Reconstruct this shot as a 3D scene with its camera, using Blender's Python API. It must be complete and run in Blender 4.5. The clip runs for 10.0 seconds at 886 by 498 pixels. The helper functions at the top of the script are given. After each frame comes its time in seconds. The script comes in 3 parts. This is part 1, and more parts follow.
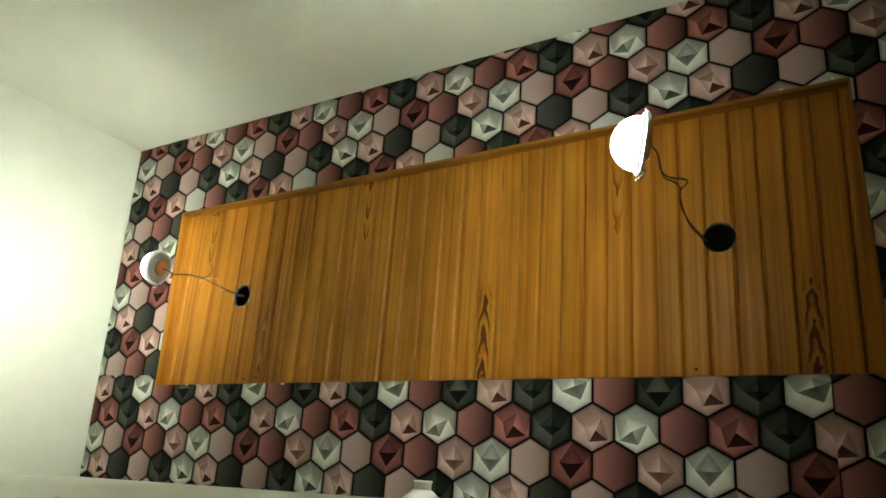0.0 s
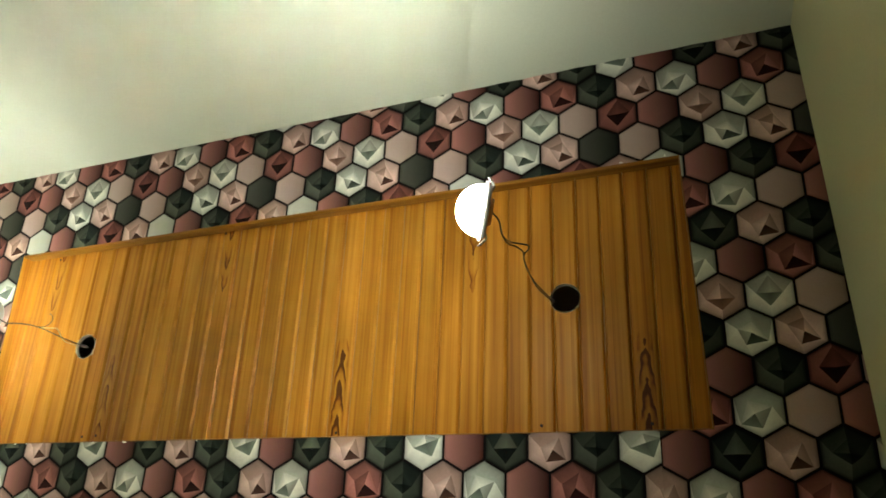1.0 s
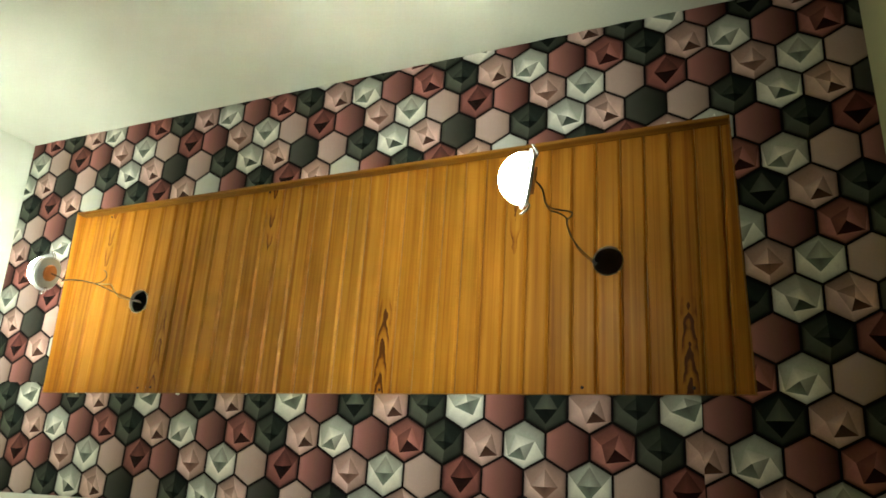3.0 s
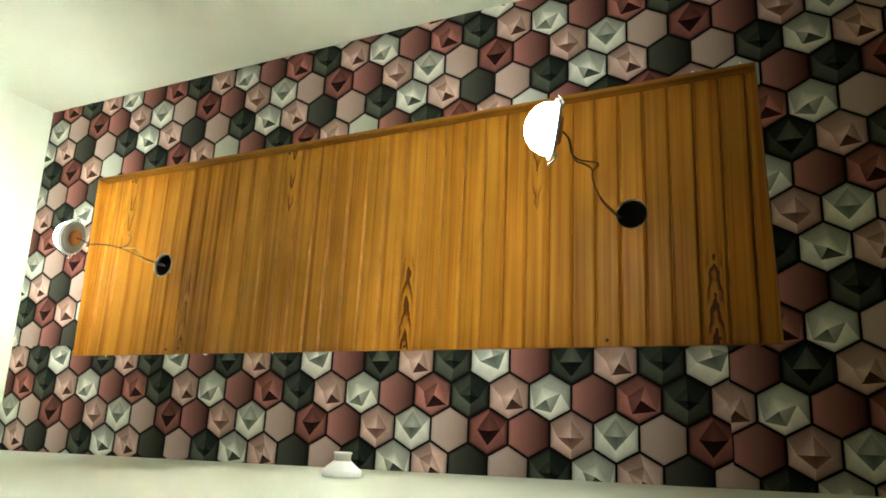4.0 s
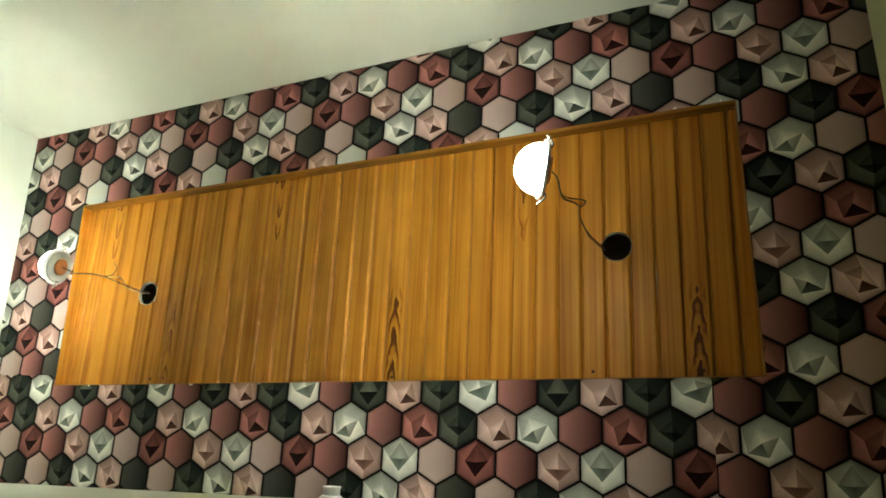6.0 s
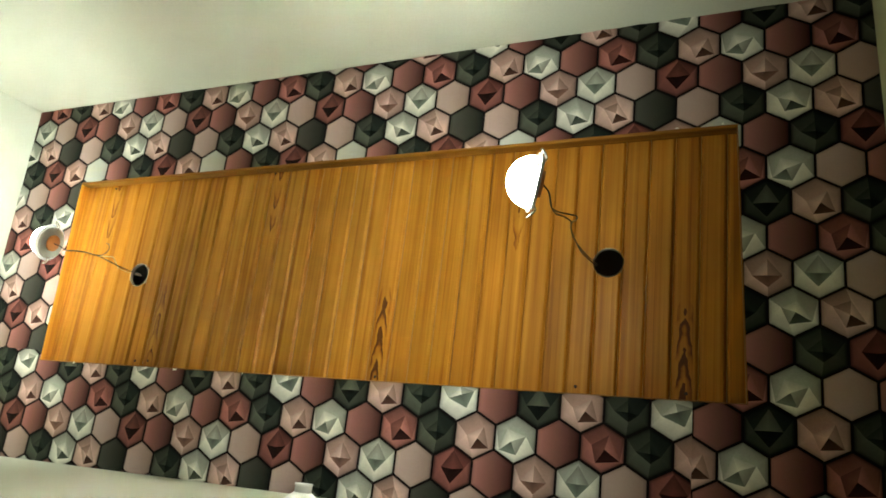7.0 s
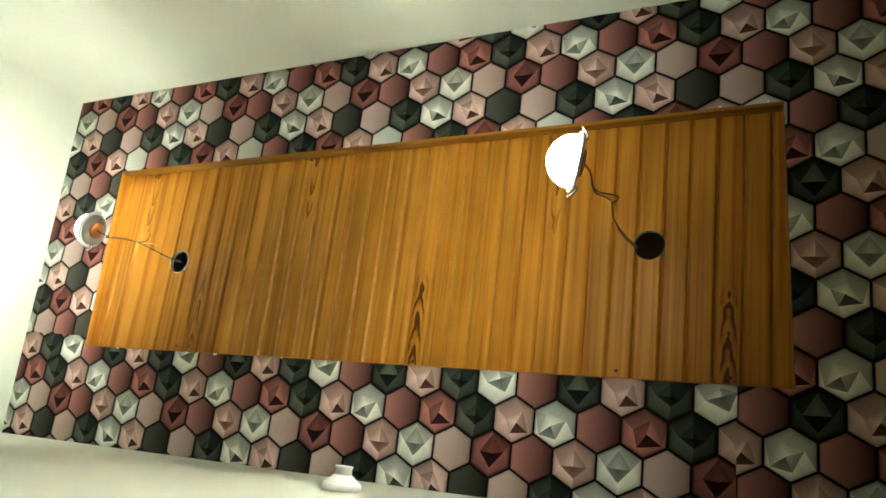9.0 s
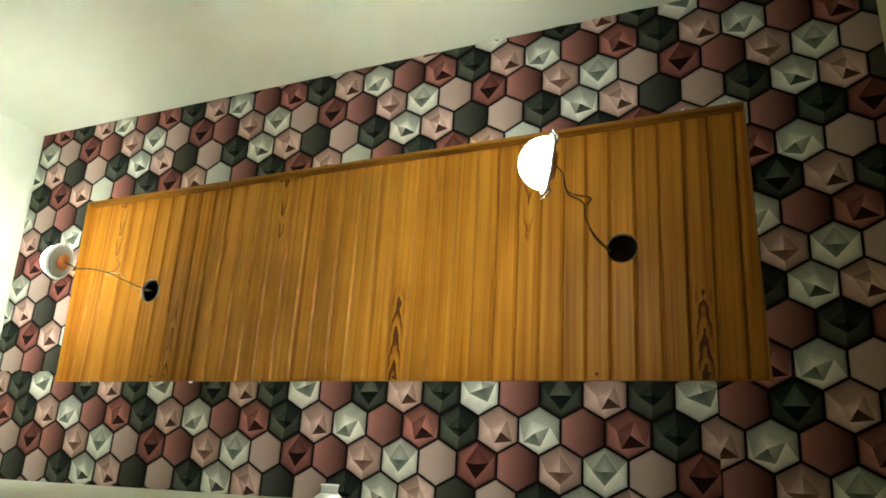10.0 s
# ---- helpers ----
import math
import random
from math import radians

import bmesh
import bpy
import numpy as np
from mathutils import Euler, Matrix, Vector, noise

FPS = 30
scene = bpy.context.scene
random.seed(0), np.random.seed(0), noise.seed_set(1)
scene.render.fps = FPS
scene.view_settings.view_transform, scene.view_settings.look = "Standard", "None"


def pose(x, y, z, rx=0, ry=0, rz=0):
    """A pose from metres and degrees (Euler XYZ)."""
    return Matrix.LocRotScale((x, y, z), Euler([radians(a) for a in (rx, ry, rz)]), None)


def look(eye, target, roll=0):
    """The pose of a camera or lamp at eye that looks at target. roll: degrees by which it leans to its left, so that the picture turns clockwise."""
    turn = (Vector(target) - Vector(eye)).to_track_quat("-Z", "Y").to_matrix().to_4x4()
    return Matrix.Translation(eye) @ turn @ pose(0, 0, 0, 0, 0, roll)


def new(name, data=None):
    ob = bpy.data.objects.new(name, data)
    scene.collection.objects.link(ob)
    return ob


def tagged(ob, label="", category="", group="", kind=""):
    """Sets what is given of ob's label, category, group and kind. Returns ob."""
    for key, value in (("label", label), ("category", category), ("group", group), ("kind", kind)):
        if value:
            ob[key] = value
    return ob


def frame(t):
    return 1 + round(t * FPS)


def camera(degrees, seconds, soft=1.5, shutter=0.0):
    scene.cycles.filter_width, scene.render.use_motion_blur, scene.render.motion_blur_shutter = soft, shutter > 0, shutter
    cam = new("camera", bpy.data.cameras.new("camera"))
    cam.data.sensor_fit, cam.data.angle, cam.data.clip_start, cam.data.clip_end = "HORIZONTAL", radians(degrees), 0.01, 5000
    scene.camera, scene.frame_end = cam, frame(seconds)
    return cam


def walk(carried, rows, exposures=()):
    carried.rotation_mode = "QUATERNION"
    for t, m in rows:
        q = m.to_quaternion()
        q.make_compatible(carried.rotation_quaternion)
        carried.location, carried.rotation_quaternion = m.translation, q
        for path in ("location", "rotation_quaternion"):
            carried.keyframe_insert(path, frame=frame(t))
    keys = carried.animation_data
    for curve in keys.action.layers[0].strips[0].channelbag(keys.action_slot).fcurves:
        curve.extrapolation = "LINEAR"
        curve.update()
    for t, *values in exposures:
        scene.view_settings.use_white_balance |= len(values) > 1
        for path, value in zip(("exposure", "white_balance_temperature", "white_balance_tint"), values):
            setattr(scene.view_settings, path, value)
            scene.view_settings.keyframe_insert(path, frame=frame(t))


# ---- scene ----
cam = camera(63.38, 10.0, soft=1.7)
PATH = [
    (0, (0.8372, 1.0951, 1.1752), (-0.1280, 0.4969, 2.8216), 121.16),
    (0.5, (0.8661, 1.0768, 1.1787), (0.0451, 0.3617, 2.8564), 129.68),
    (1, (0.9021, 1.0772, 1.1786), (0.2479, 0.3359, 2.9172), 137.03),
    (1.5, (0.9221, 1.0678, 1.1842), (0.3349, 0.2847, 2.9283), 145.24),
    (1.7, (0.9244, 1.0609, 1.1844), (0.2905, 0.3564, 2.9456), 141.44),
    (2, (0.9180, 1.0478, 1.1796), (0.1995, 0.4083, 2.9332), 135.24),
    (2.2, (0.9093, 1.0407, 1.1719), (0.1485, 0.4080, 2.9099), 133.18),
    (3.3, (0.8976, 1.0462, 1.1600), (0.1280, 0.4701, 2.9138), 126.22),
    (3.5, (0.8903, 1.0500, 1.1567), (0.1178, 0.4914, 2.9149), 125.60),
    (4, (0.8792, 1.0621, 1.1585), (0.0680, 0.5639, 2.9174), 121.25),
    (4.5, (0.8584, 1.0646, 1.1585), (-0.0787, 0.5998, 2.8631), 115.88),
    (5, (0.8401, 1.0590, 1.1473), (-0.1106, 0.5739, 2.8387), 114.29),
    (5.2, (0.8398, 1.0556, 1.1413), (-0.0768, 0.5676, 2.8505), 115.81),
    (5.5, (0.8506, 1.0492, 1.1336), (-0.0012, 0.5130, 2.8618), 121.03),
    (6, (0.8720, 1.0386, 1.1263), (0.1129, 0.4841, 2.8916), 125.43),
    (6.2, (0.8787, 1.0296, 1.1267), (0.1482, 0.4570, 2.8983), 128.11),
    (7.3, (0.8990, 1.0159, 1.1408), (0.0994, 0.4752, 2.8925), 127.91),
    (7.5, (0.8944, 1.0134, 1.1376), (0.0609, 0.4952, 2.8802), 125.20),
    (8, (0.9035, 1.0178, 1.1334), (0.1452, 0.4631, 2.8990), 128.02),
    (8.5, (0.9022, 1.0217, 1.1350), (0.1523, 0.4141, 2.8867), 130.16),
    (9, (0.8814, 1.0301, 1.1482), (0.0316, 0.5217, 2.8858), 124.47),
    (9.2, (0.8733, 1.0337, 1.1508), (-0.0225, 0.4741, 2.8491), 125.27),
    (9.5, (0.8679, 1.0420, 1.1509), (0.0212, 0.4540, 2.8648), 126.67),
    (10, (0.8695, 1.0600, 1.1505), (0.0972, 0.4809, 2.9021), 126.92),
]
walk(cam, [(t, look(eye, target, roll)) for t, eye, target, roll in PATH], [(0, -0.56), (0.5, -0.14), (1.0, 0.02), (1.5, 0.12), (2.2, 0.06), (4.5, 0.03), (5.0, -0.03), (5.5, -0.08), (6.2, 0.01), (7.3, 0.05), (10.0, 0.0)])

# ---- light ----
world = bpy.data.worlds.new("night")
scene.world = world
world.use_nodes = True
world.node_tree.nodes["Background"].inputs["Color"].default_value = (0.02, 0.025, 0.03, 1)
world.node_tree.nodes["Background"].inputs["Strength"].default_value = 0.1
LAMP_COLOR = (0.93, 0.98, 0.89)
LAMP_STRENGTH = {"near": 770.0, "far": 410.0}   # of the milky covers
LAMP_WATTS = 2.0       # thrown forwards by each lamp
WAYS = {"near": ((0.557, 0.536, 2.294), (-0.93, -0.125, -0.345)), "far": ((-1.013, 0.544, 2.596), (-0.95, -0.17, -0.20))}
for place, axis in WAYS.values():
    data = bpy.data.lights.new("downlight_beam", "AREA")
    data.shape, data.size, data.energy, data.color = "DISK", 0.085, LAMP_WATTS, LAMP_COLOR
    beam = new("downlight_beam", data)
    beam.matrix_basis = Matrix.Translation(Vector(place) + 0.0520 * Vector(axis).normalized()) @ Vector(axis).to_track_quat("-Z", "Y").to_matrix().to_4x4()

# ---- plan, in metres ----
HEIGHT = 2.9           # underside of the papered ceiling
TRAY = 0.036           # depth of the tray that holds the wooden panel
ROOM = [(-1.652, -0.094), (1.195, -0.194), (1.241, 1.138), (-1.611, 1.192)]
OPENING = [(-1.329, 0.216), (0.891, 0.145), (0.912, 0.836), (-1.303, 0.866)]
HEX_P, HEX_Q = 0.106, 0.0886
BOARD_W, BOARD_X = 0.0629, -0.0770
HOLES = [(0.582, 0.4976, 0.0395), (-0.989, 0.5514, 0.0395)]
BAND = (0.795, 0.0134, -0.0123)   # the length of paper along the north wall ends at this x and is hung off the others by so much


# ---- materials ----
def material(name, color, rough=0.6, metal=0.0, vary=0.12, scale=8.0, fine=120.0, bump=0.08, island=0.0, spec=0.5):
    """Painted or printed surface: two scales of tone, and a fine relief."""
    m = bpy.data.materials.new(name)
    m.use_nodes = True
    nt = m.node_tree
    b = nt.nodes["Principled BSDF"]
    b.inputs["Metallic"].default_value = metal
    b.inputs["Specular IOR Level"].default_value = spec
    co = nt.nodes.new("ShaderNodeTexCoord")
    big = nt.nodes.new("ShaderNodeTexNoise")
    big.inputs["Scale"].default_value, big.inputs["Detail"].default_value = scale, 4
    small = nt.nodes.new("ShaderNodeTexNoise")
    small.inputs["Scale"].default_value, small.inputs["Detail"].default_value = fine, 3
    for n in (big, small):
        nt.links.new(co.outputs["Object"], n.inputs["Vector"])
    add = nt.nodes.new("ShaderNodeMath")
    add.operation = "ADD"
    nt.links.new(big.outputs["Fac"], add.inputs[0])
    nt.links.new(small.outputs["Fac"], add.inputs[1])
    last = add
    if island:
        geo = nt.nodes.new("ShaderNodeNewGeometry")
        mul = nt.nodes.new("ShaderNodeMath")
        mul.operation = "MULTIPLY_ADD"
        mul.inputs[1].default_value = island
        nt.links.new(geo.outputs["Random Per Island"], mul.inputs[0])
        nt.links.new(add.outputs[0], mul.inputs[2])
        last = mul
    ramp = nt.nodes.new("ShaderNodeMapRange")
    ramp.inputs["From Min"].default_value, ramp.inputs["From Max"].default_value = 0.6, 1.4 + island
    ramp.inputs["To Min"].default_value, ramp.inputs["To Max"].default_value = 1 - vary, 1 + vary
    nt.links.new(last.outputs[0], ramp.inputs["Value"])
    mix = nt.nodes.new("ShaderNodeVectorMath")
    mix.operation = "SCALE"
    mix.inputs[0].default_value = color
    nt.links.new(ramp.outputs[0], mix.inputs["Scale"])
    nt.links.new(mix.outputs[0], b.inputs["Base Color"])
    rr = nt.nodes.new("ShaderNodeMapRange")
    rr.inputs["To Min"].default_value, rr.inputs["To Max"].default_value = rough - 0.08, min(1, rough + 0.08)
    nt.links.new(big.outputs["Fac"], rr.inputs["Value"])
    nt.links.new(rr.outputs[0], b.inputs["Roughness"])
    bp = nt.nodes.new("ShaderNodeBump")
    bp.inputs["Strength"].default_value, bp.inputs["Distance"].default_value = bump, 0.003
    nt.links.new(small.outputs["Fac"], bp.inputs["Height"])
    nt.links.new(bp.outputs[0], b.inputs["Normal"])
    return m


def wood_material(name, knot=0.0, shade_tone=1.0):
    """Varnished pine print along y, scaled by a shade tone; a board with a knot has nested pointed rings round its own
    origin.
    """
    m = bpy.data.materials.new(name)
    m.use_nodes = True
    nt = m.node_tree
    b = nt.nodes["Principled BSDF"]
    new_node, link = nt.nodes.new, nt.links.new
    co, info = new_node("ShaderNodeTexCoord"), new_node("ShaderNodeObjectInfo")
    shift = new_node("ShaderNodeVectorMath")
    shift.operation = "SCALE"
    shift.inputs[0].default_value = (3.7, 11.3, 5.1)
    link(info.outputs["Random"], shift.inputs["Scale"])
    move = new_node("ShaderNodeVectorMath")
    link(co.outputs["Object"], move.inputs[0])
    link(shift.outputs[0], move.inputs[1])

    def stretched(vec, scale, nscale, detail, distort=0.0):
        mp = new_node("ShaderNodeMapping")
        mp.inputs["Scale"].default_value = scale
        link(vec, mp.inputs["Vector"])
        n = new_node("ShaderNodeTexNoise")
        n.inputs["Scale"].default_value, n.inputs["Detail"].default_value, n.inputs["Distortion"].default_value = nscale, detail, distort
        link(mp.outputs[0], n.inputs["Vector"])
        return n.outputs["Fac"]

    bands = stretched(move.outputs[0], (75, 0.9, 75), 1.0, 3, 0.4)
    fibre = stretched(move.outputs[0], (300, 3, 300), 1.0, 4)
    blotch = stretched(move.outputs[0], (7, 2.5, 7), 1.0, 3)
    ramp = new_node("ShaderNodeValToRGB")
    e = ramp.color_ramp.elements
    e[0].position, e[0].color = 0.20, (0.190, 0.056, 0.0045, 1)
    e[1].position, e[1].color = 0.82, (0.465, 0.212, 0.0265, 1)
    deep = ramp.color_ramp.elements.new(0.02)
    deep.color = (0.085, 0.022, 0.0026, 1)
    mid = ramp.color_ramp.elements.new(0.47)
    mid.color = (0.345, 0.136, 0.0120, 1)
    grain = bands
    if knot:
        sep = new_node("ShaderNodeSeparateXYZ")
        warp = new_node("ShaderNodeTexNoise")
        warp.inputs["Scale"].default_value = 22
        link(move.outputs[0], warp.inputs["Vector"])
        link(co.outputs["Object"], sep.inputs[0])

        def math_node(op, a, c):
            n = new_node("ShaderNodeMath")
            n.operation = op
            for i, v in enumerate((a, c)):
                if isinstance(v, (int, float)):
                    n.inputs[i].default_value = v
                else:
                    link(v, n.inputs[i])
            return n.outputs[0]
        ax = math_node("ABSOLUTE", sep.outputs[0], 0)
        wx = math_node("POWER", math_node("MULTIPLY", ax, 55.0), 1.5)
        along = math_node("ADD", math_node("MULTIPLY", sep.outputs[1], -11.0), wx)
        along = math_node("ADD", along, math_node("MULTIPLY", warp.outputs["Fac"], 1.3))
        saw = math_node("FRACT", along, 0)
        edge = math_node("POWER", saw, 3.0)
        inside = new_node("ShaderNodeMapRange")
        inside.inputs["From Min"].default_value, inside.inputs["From Max"].default_value = 0.008, 0.021
        inside.inputs["To Min"].default_value, inside.inputs["To Max"].default_value = 1, 0
        link(ax, inside.inputs["Value"])
        reach = new_node("ShaderNodeMapRange")
        reach.inputs["From Min"].default_value, reach.inputs["From Max"].default_value = 0.10, 0.15
        reach.inputs["To Min"].default_value, reach.inputs["To Max"].default_value = 1, 0
        link(math_node("ABSOLUTE", sep.outputs[1], 0), reach.inputs["Value"])
        mask = math_node("MULTIPLY", inside.outputs[0], reach.outputs[0])
        dark = math_node("MULTIPLY", math_node("MULTIPLY", edge, mask), knot)
        grain = math_node("SUBTRACT", math_node("ADD", bands, math_node("MULTIPLY", mask, 0.06)), dark)
    link(grain, ramp.inputs["Fac"])
    f2 = new_node("ShaderNodeMapRange")
    f2.inputs["To Min"].default_value, f2.inputs["To Max"].default_value = 0.76, 1.24
    link(fibre, f2.inputs["Value"])
    f3 = new_node("ShaderNodeMapRange")
    f3.inputs["From Min"].default_value, f3.inputs["From Max"].default_value = 0.3, 0.7
    f3.inputs["To Min"].default_value, f3.inputs["To Max"].default_value = 0.82, 1.15
    link(blotch, f3.inputs["Value"])
    f4 = new_node("ShaderNodeMapRange")
    f4.inputs["To Min"].default_value, f4.inputs["To Max"].default_value = 0.93 * shade_tone, 1.06 * shade_tone
    link(info.outputs["Random"], f4.inputs["Value"])
    tone = ramp.outputs[0]
    for f in (f2, f3, f4):
        sc = new_node("ShaderNodeVectorMath")
        sc.operation = "SCALE"
        link(tone, sc.inputs[0])
        link(f.outputs[0], sc.inputs["Scale"])
        tone = sc.outputs[0]
    link(tone, b.inputs["Base Color"])
    b.inputs["Roughness"].default_value = 0.46
    b.inputs["Specular IOR Level"].default_value = 0.14
    bp = new_node("ShaderNodeBump")
    bp.inputs["Strength"].default_value, bp.inputs["Distance"].default_value = 0.12, 0.001
    link(fibre, bp.inputs["Height"])
    link(bp.outputs[0], b.inputs["Normal"])
    return m


def glow_material(name, color, strength):
    m = bpy.data.materials.new(name)
    m.use_nodes = True
    b = m.node_tree.nodes["Principled BSDF"]
    b.inputs["Base Color"].default_value = (0.9, 0.9, 0.88, 1)
    b.inputs["Emission Color"].default_value = (*color, 1)
    # the diodes face forwards: the cover is brightest at its crown and dimmer at its foot
    new_node, link = m.node_tree.nodes.new, m.node_tree.links.new
    place, height, rise = new_node("ShaderNodeTexCoord"), new_node("ShaderNodeSeparateXYZ"), new_node("ShaderNodeMapRange")
    link(place.outputs["Object"], height.inputs[0])
    rise.interpolation_type = "SMOOTHSTEP"
    rise.inputs["From Min"].default_value, rise.inputs["From Max"].default_value = 0.010, 0.053
    rise.inputs["To Min"].default_value, rise.inputs["To Max"].default_value = strength * 0.03, strength * 1.6
    link(height.outputs[2], rise.inputs["Value"])
    link(rise.outputs[0], b.inputs["Emission Strength"])
    return m


PAINT = material("wall_paint", (0.545, 0.570, 0.450), 0.62, vary=0.05, scale=2.2, fine=160, bump=0.12)
# the wall paint again, with the dim end's yellow cast in its colour
CAST_PAINT = material("yellow_cast_paint", (0.54, 0.53, 0.31), 0.62, vary=0.05, scale=2.2, fine=160, bump=0.12)
PLASTER = material("plaster", (0.78, 0.77, 0.70), 0.8, vary=0.08, scale=14, fine=220, bump=0.2)
# the floor is out of view; its orange brown tints the light it throws up
FLOOR = material("warm_bounce_floor", (0.18, 0.060, 0.008), 0.45, vary=0.2, scale=5, fine=90)
WHITE_PLASTIC = material("white_plastic", (0.80, 0.80, 0.76), 0.32, vary=0.04, scale=10, fine=200, bump=0.03)
COVER = material("painted_cover", (0.46, 0.48, 0.42), 0.5, vary=0.06, scale=20, fine=160, bump=0.05)
GREY_METAL = material("grey_housing", (0.55, 0.56, 0.52), 0.4, metal=0.2, vary=0.06, scale=30, fine=200, bump=0.03)
STEEL = material("spring_steel", (0.75, 0.75, 0.72), 0.25, metal=0.9, vary=0.05, scale=30, fine=200, bump=0.02)
ORANGE = material("orange_cover", (0.62, 0.22, 0.05), 0.5, vary=0.1, scale=40, fine=200, bump=0.03)
WIRE_DARK = material("dark_wire", (0.014, 0.008, 0.005), 0.45, vary=0.2, scale=60, fine=300, bump=0.02)
WIRE_PALE = material("pale_wire", (0.42, 0.33, 0.22), 0.5, vary=0.1, scale=60, fine=300, bump=0.02)
WIRE_BROWN = material("brown_wire", (0.034, 0.014, 0.006), 0.45, vary=0.2, scale=60, fine=300, bump=0.02)
SCREW_DARK = material("dark_screw", (0.03, 0.02, 0.012), 0.5, metal=0.5, vary=0.2, scale=60, fine=300)
# made up for the unseen lower walls; it dims and warms the bounced light
BOUNCE_PAINT = material("warm_bounce_paint", (0.20, 0.064, 0.007), 0.5, vary=0.15, scale=5, fine=120, spec=0.3)
DOOR_PAINT = material("dark_green_door", (0.010, 0.020, 0.009), 0.55, vary=0.2, scale=6, fine=120, spec=0.2)
WOOD = wood_material("pine_print")
WOOD_KNOT = wood_material("knotty_pine_print", 1.9)
WOOD_FAINT = wood_material("faintly_knotty_pine_print", 0.6)
# tray strips: the shade they stand in is put into the wood's colour
WOOD_SHADED = wood_material("shaded_pine_moulding", 0.0, 0.55)
CUT_EDGE = material("pale_cut_edge", (0.62, 0.56, 0.47), 0.8, vary=0.3, scale=60, fine=300, bump=0.3)
# the rings are no lamps: weak emission brightens their unlit side beside the dome
RING_GLOW = {way: glow_material(f"ring_glow_{way}", LAMP_COLOR, strength) for way, strength in (("near", 40.0), ("far", 10.0))}
GLOW = {way: glow_material(f"lit_diffuser_{way}", LAMP_COLOR, strength) for way, strength in LAMP_STRENGTH.items()}


# ---- building helpers ----
def mesh_of(bm, name, mats, smooth=False):
    me = bpy.data.meshes.new(name)
    bmesh.ops.recalc_face_normals(bm, faces=bm.faces)
    bm.to_mesh(me)
    bm.free()
    for m in mats:
        me.materials.append(m)
    if smooth:
        for p in me.polygons:
            p.use_smooth = True
    return me


def part(name, bm, mat, parent, label="", smooth=False, at=None):
    ob = new(name, mesh_of(bm, name, mat if isinstance(mat, list) else [mat], smooth))
    ob.parent = parent
    if at is not None:
        ob.matrix_basis = at
    return tagged(ob, label) if label else ob


def prism(bm, ring, z0, z1):
    """A solid between two heights over a ring of (x, y)."""
    lo = [bm.verts.new((x, y, z0)) for x, y in ring]
    hi = [bm.verts.new((x, y, z1)) for x, y in ring]
    n = len(ring)
    bm.faces.new(lo[::-1])
    bm.faces.new(hi)
    for i in range(n):
        bm.faces.new((lo[i], lo[(i + 1) % n], hi[(i + 1) % n], hi[i]))
    return bm


def turned(profile, steps=40):
    """A solid of revolution about z through (radius, height) points."""
    bm = bmesh.new()
    rings = []
    for r, z in profile:
        if r < 1e-5:
            rings.append([bm.verts.new((0, 0, z))])
        else:
            rings.append([bm.verts.new((r * math.cos(2 * math.pi * i / steps), r * math.sin(2 * math.pi * i / steps), z)) for i in range(steps)])
    for a, c in zip(rings, rings[1:]):
        for i in range(steps):
            j = (i + 1) % steps
            f = [a[i % len(a)], a[j % len(a)], c[j % len(c)], c[i % len(c)]]
            f = list(dict.fromkeys(f))
            if len(f) > 2:
                bm.faces.new(f)
    return bm


def tube(points, radius, sides=8):
    """A round wire through the points, smoothed between them."""
    pts = [Vector(p) for p in points]
    fine = []
    for i in range(len(pts) - 1):
        p0, p1, p2, p3 = pts[max(i - 1, 0)], pts[i], pts[i + 1], pts[min(i + 2, len(pts) - 1)]
        for k in range(6):
            t = k / 6
            fine.append(0.5 * ((2 * p1) + (p2 - p0) * t + (2 * p0 - 5 * p1 + 4 * p2 - p3) * t * t + (3 * p1 - p0 - 3 * p2 + p3) * t ** 3))
    fine.append(pts[-1])
    bm = bmesh.new()
    rings = []
    side = Vector((0.3, 0.9, 0.2))
    for i, p in enumerate(fine):
        d = (fine[min(i + 1, len(fine) - 1)] - fine[max(i - 1, 0)]).normalized()
        u = (side - d * side.dot(d)).normalized()
        v = d.cross(u)
        side = u
        rings.append([bm.verts.new(p + radius * (math.cos(2 * math.pi * k / sides) * u + math.sin(2 * math.pi * k / sides) * v)) for k in range(sides)])
    for a, c in zip(rings, rings[1:]):
        for k in range(sides):
            bm.faces.new((a[k], a[(k + 1) % sides], c[(k + 1) % sides], c[k]))
    bm.faces.new(rings[0][::-1])
    bm.faces.new(rings[-1])
    return bm


def line_y(ring, i, x):
    (x0, y0), (x1, y1) = ring[i], ring[(i + 1) % 4]
    return y0 + (y1 - y0) * (x - x0) / (x1 - x0)


# ---- setting ----
THICK = 0.12
TOP = 3.3
BOUNCE_PAINT_TOP = 1.60         # below, out of view: dark warm paint added to limit and tint bounced light
centre = Vector((sum(p[0] for p in ROOM) / 4, sum(p[1] for p in ROOM) / 4))


def outward(i):
    a, c = Vector(ROOM[i]), Vector(ROOM[(i + 1) % 4])
    d = (c - a).normalized()
    n = Vector((d.y, -d.x))
    return n if n.dot(a - centre) > 0 else -n


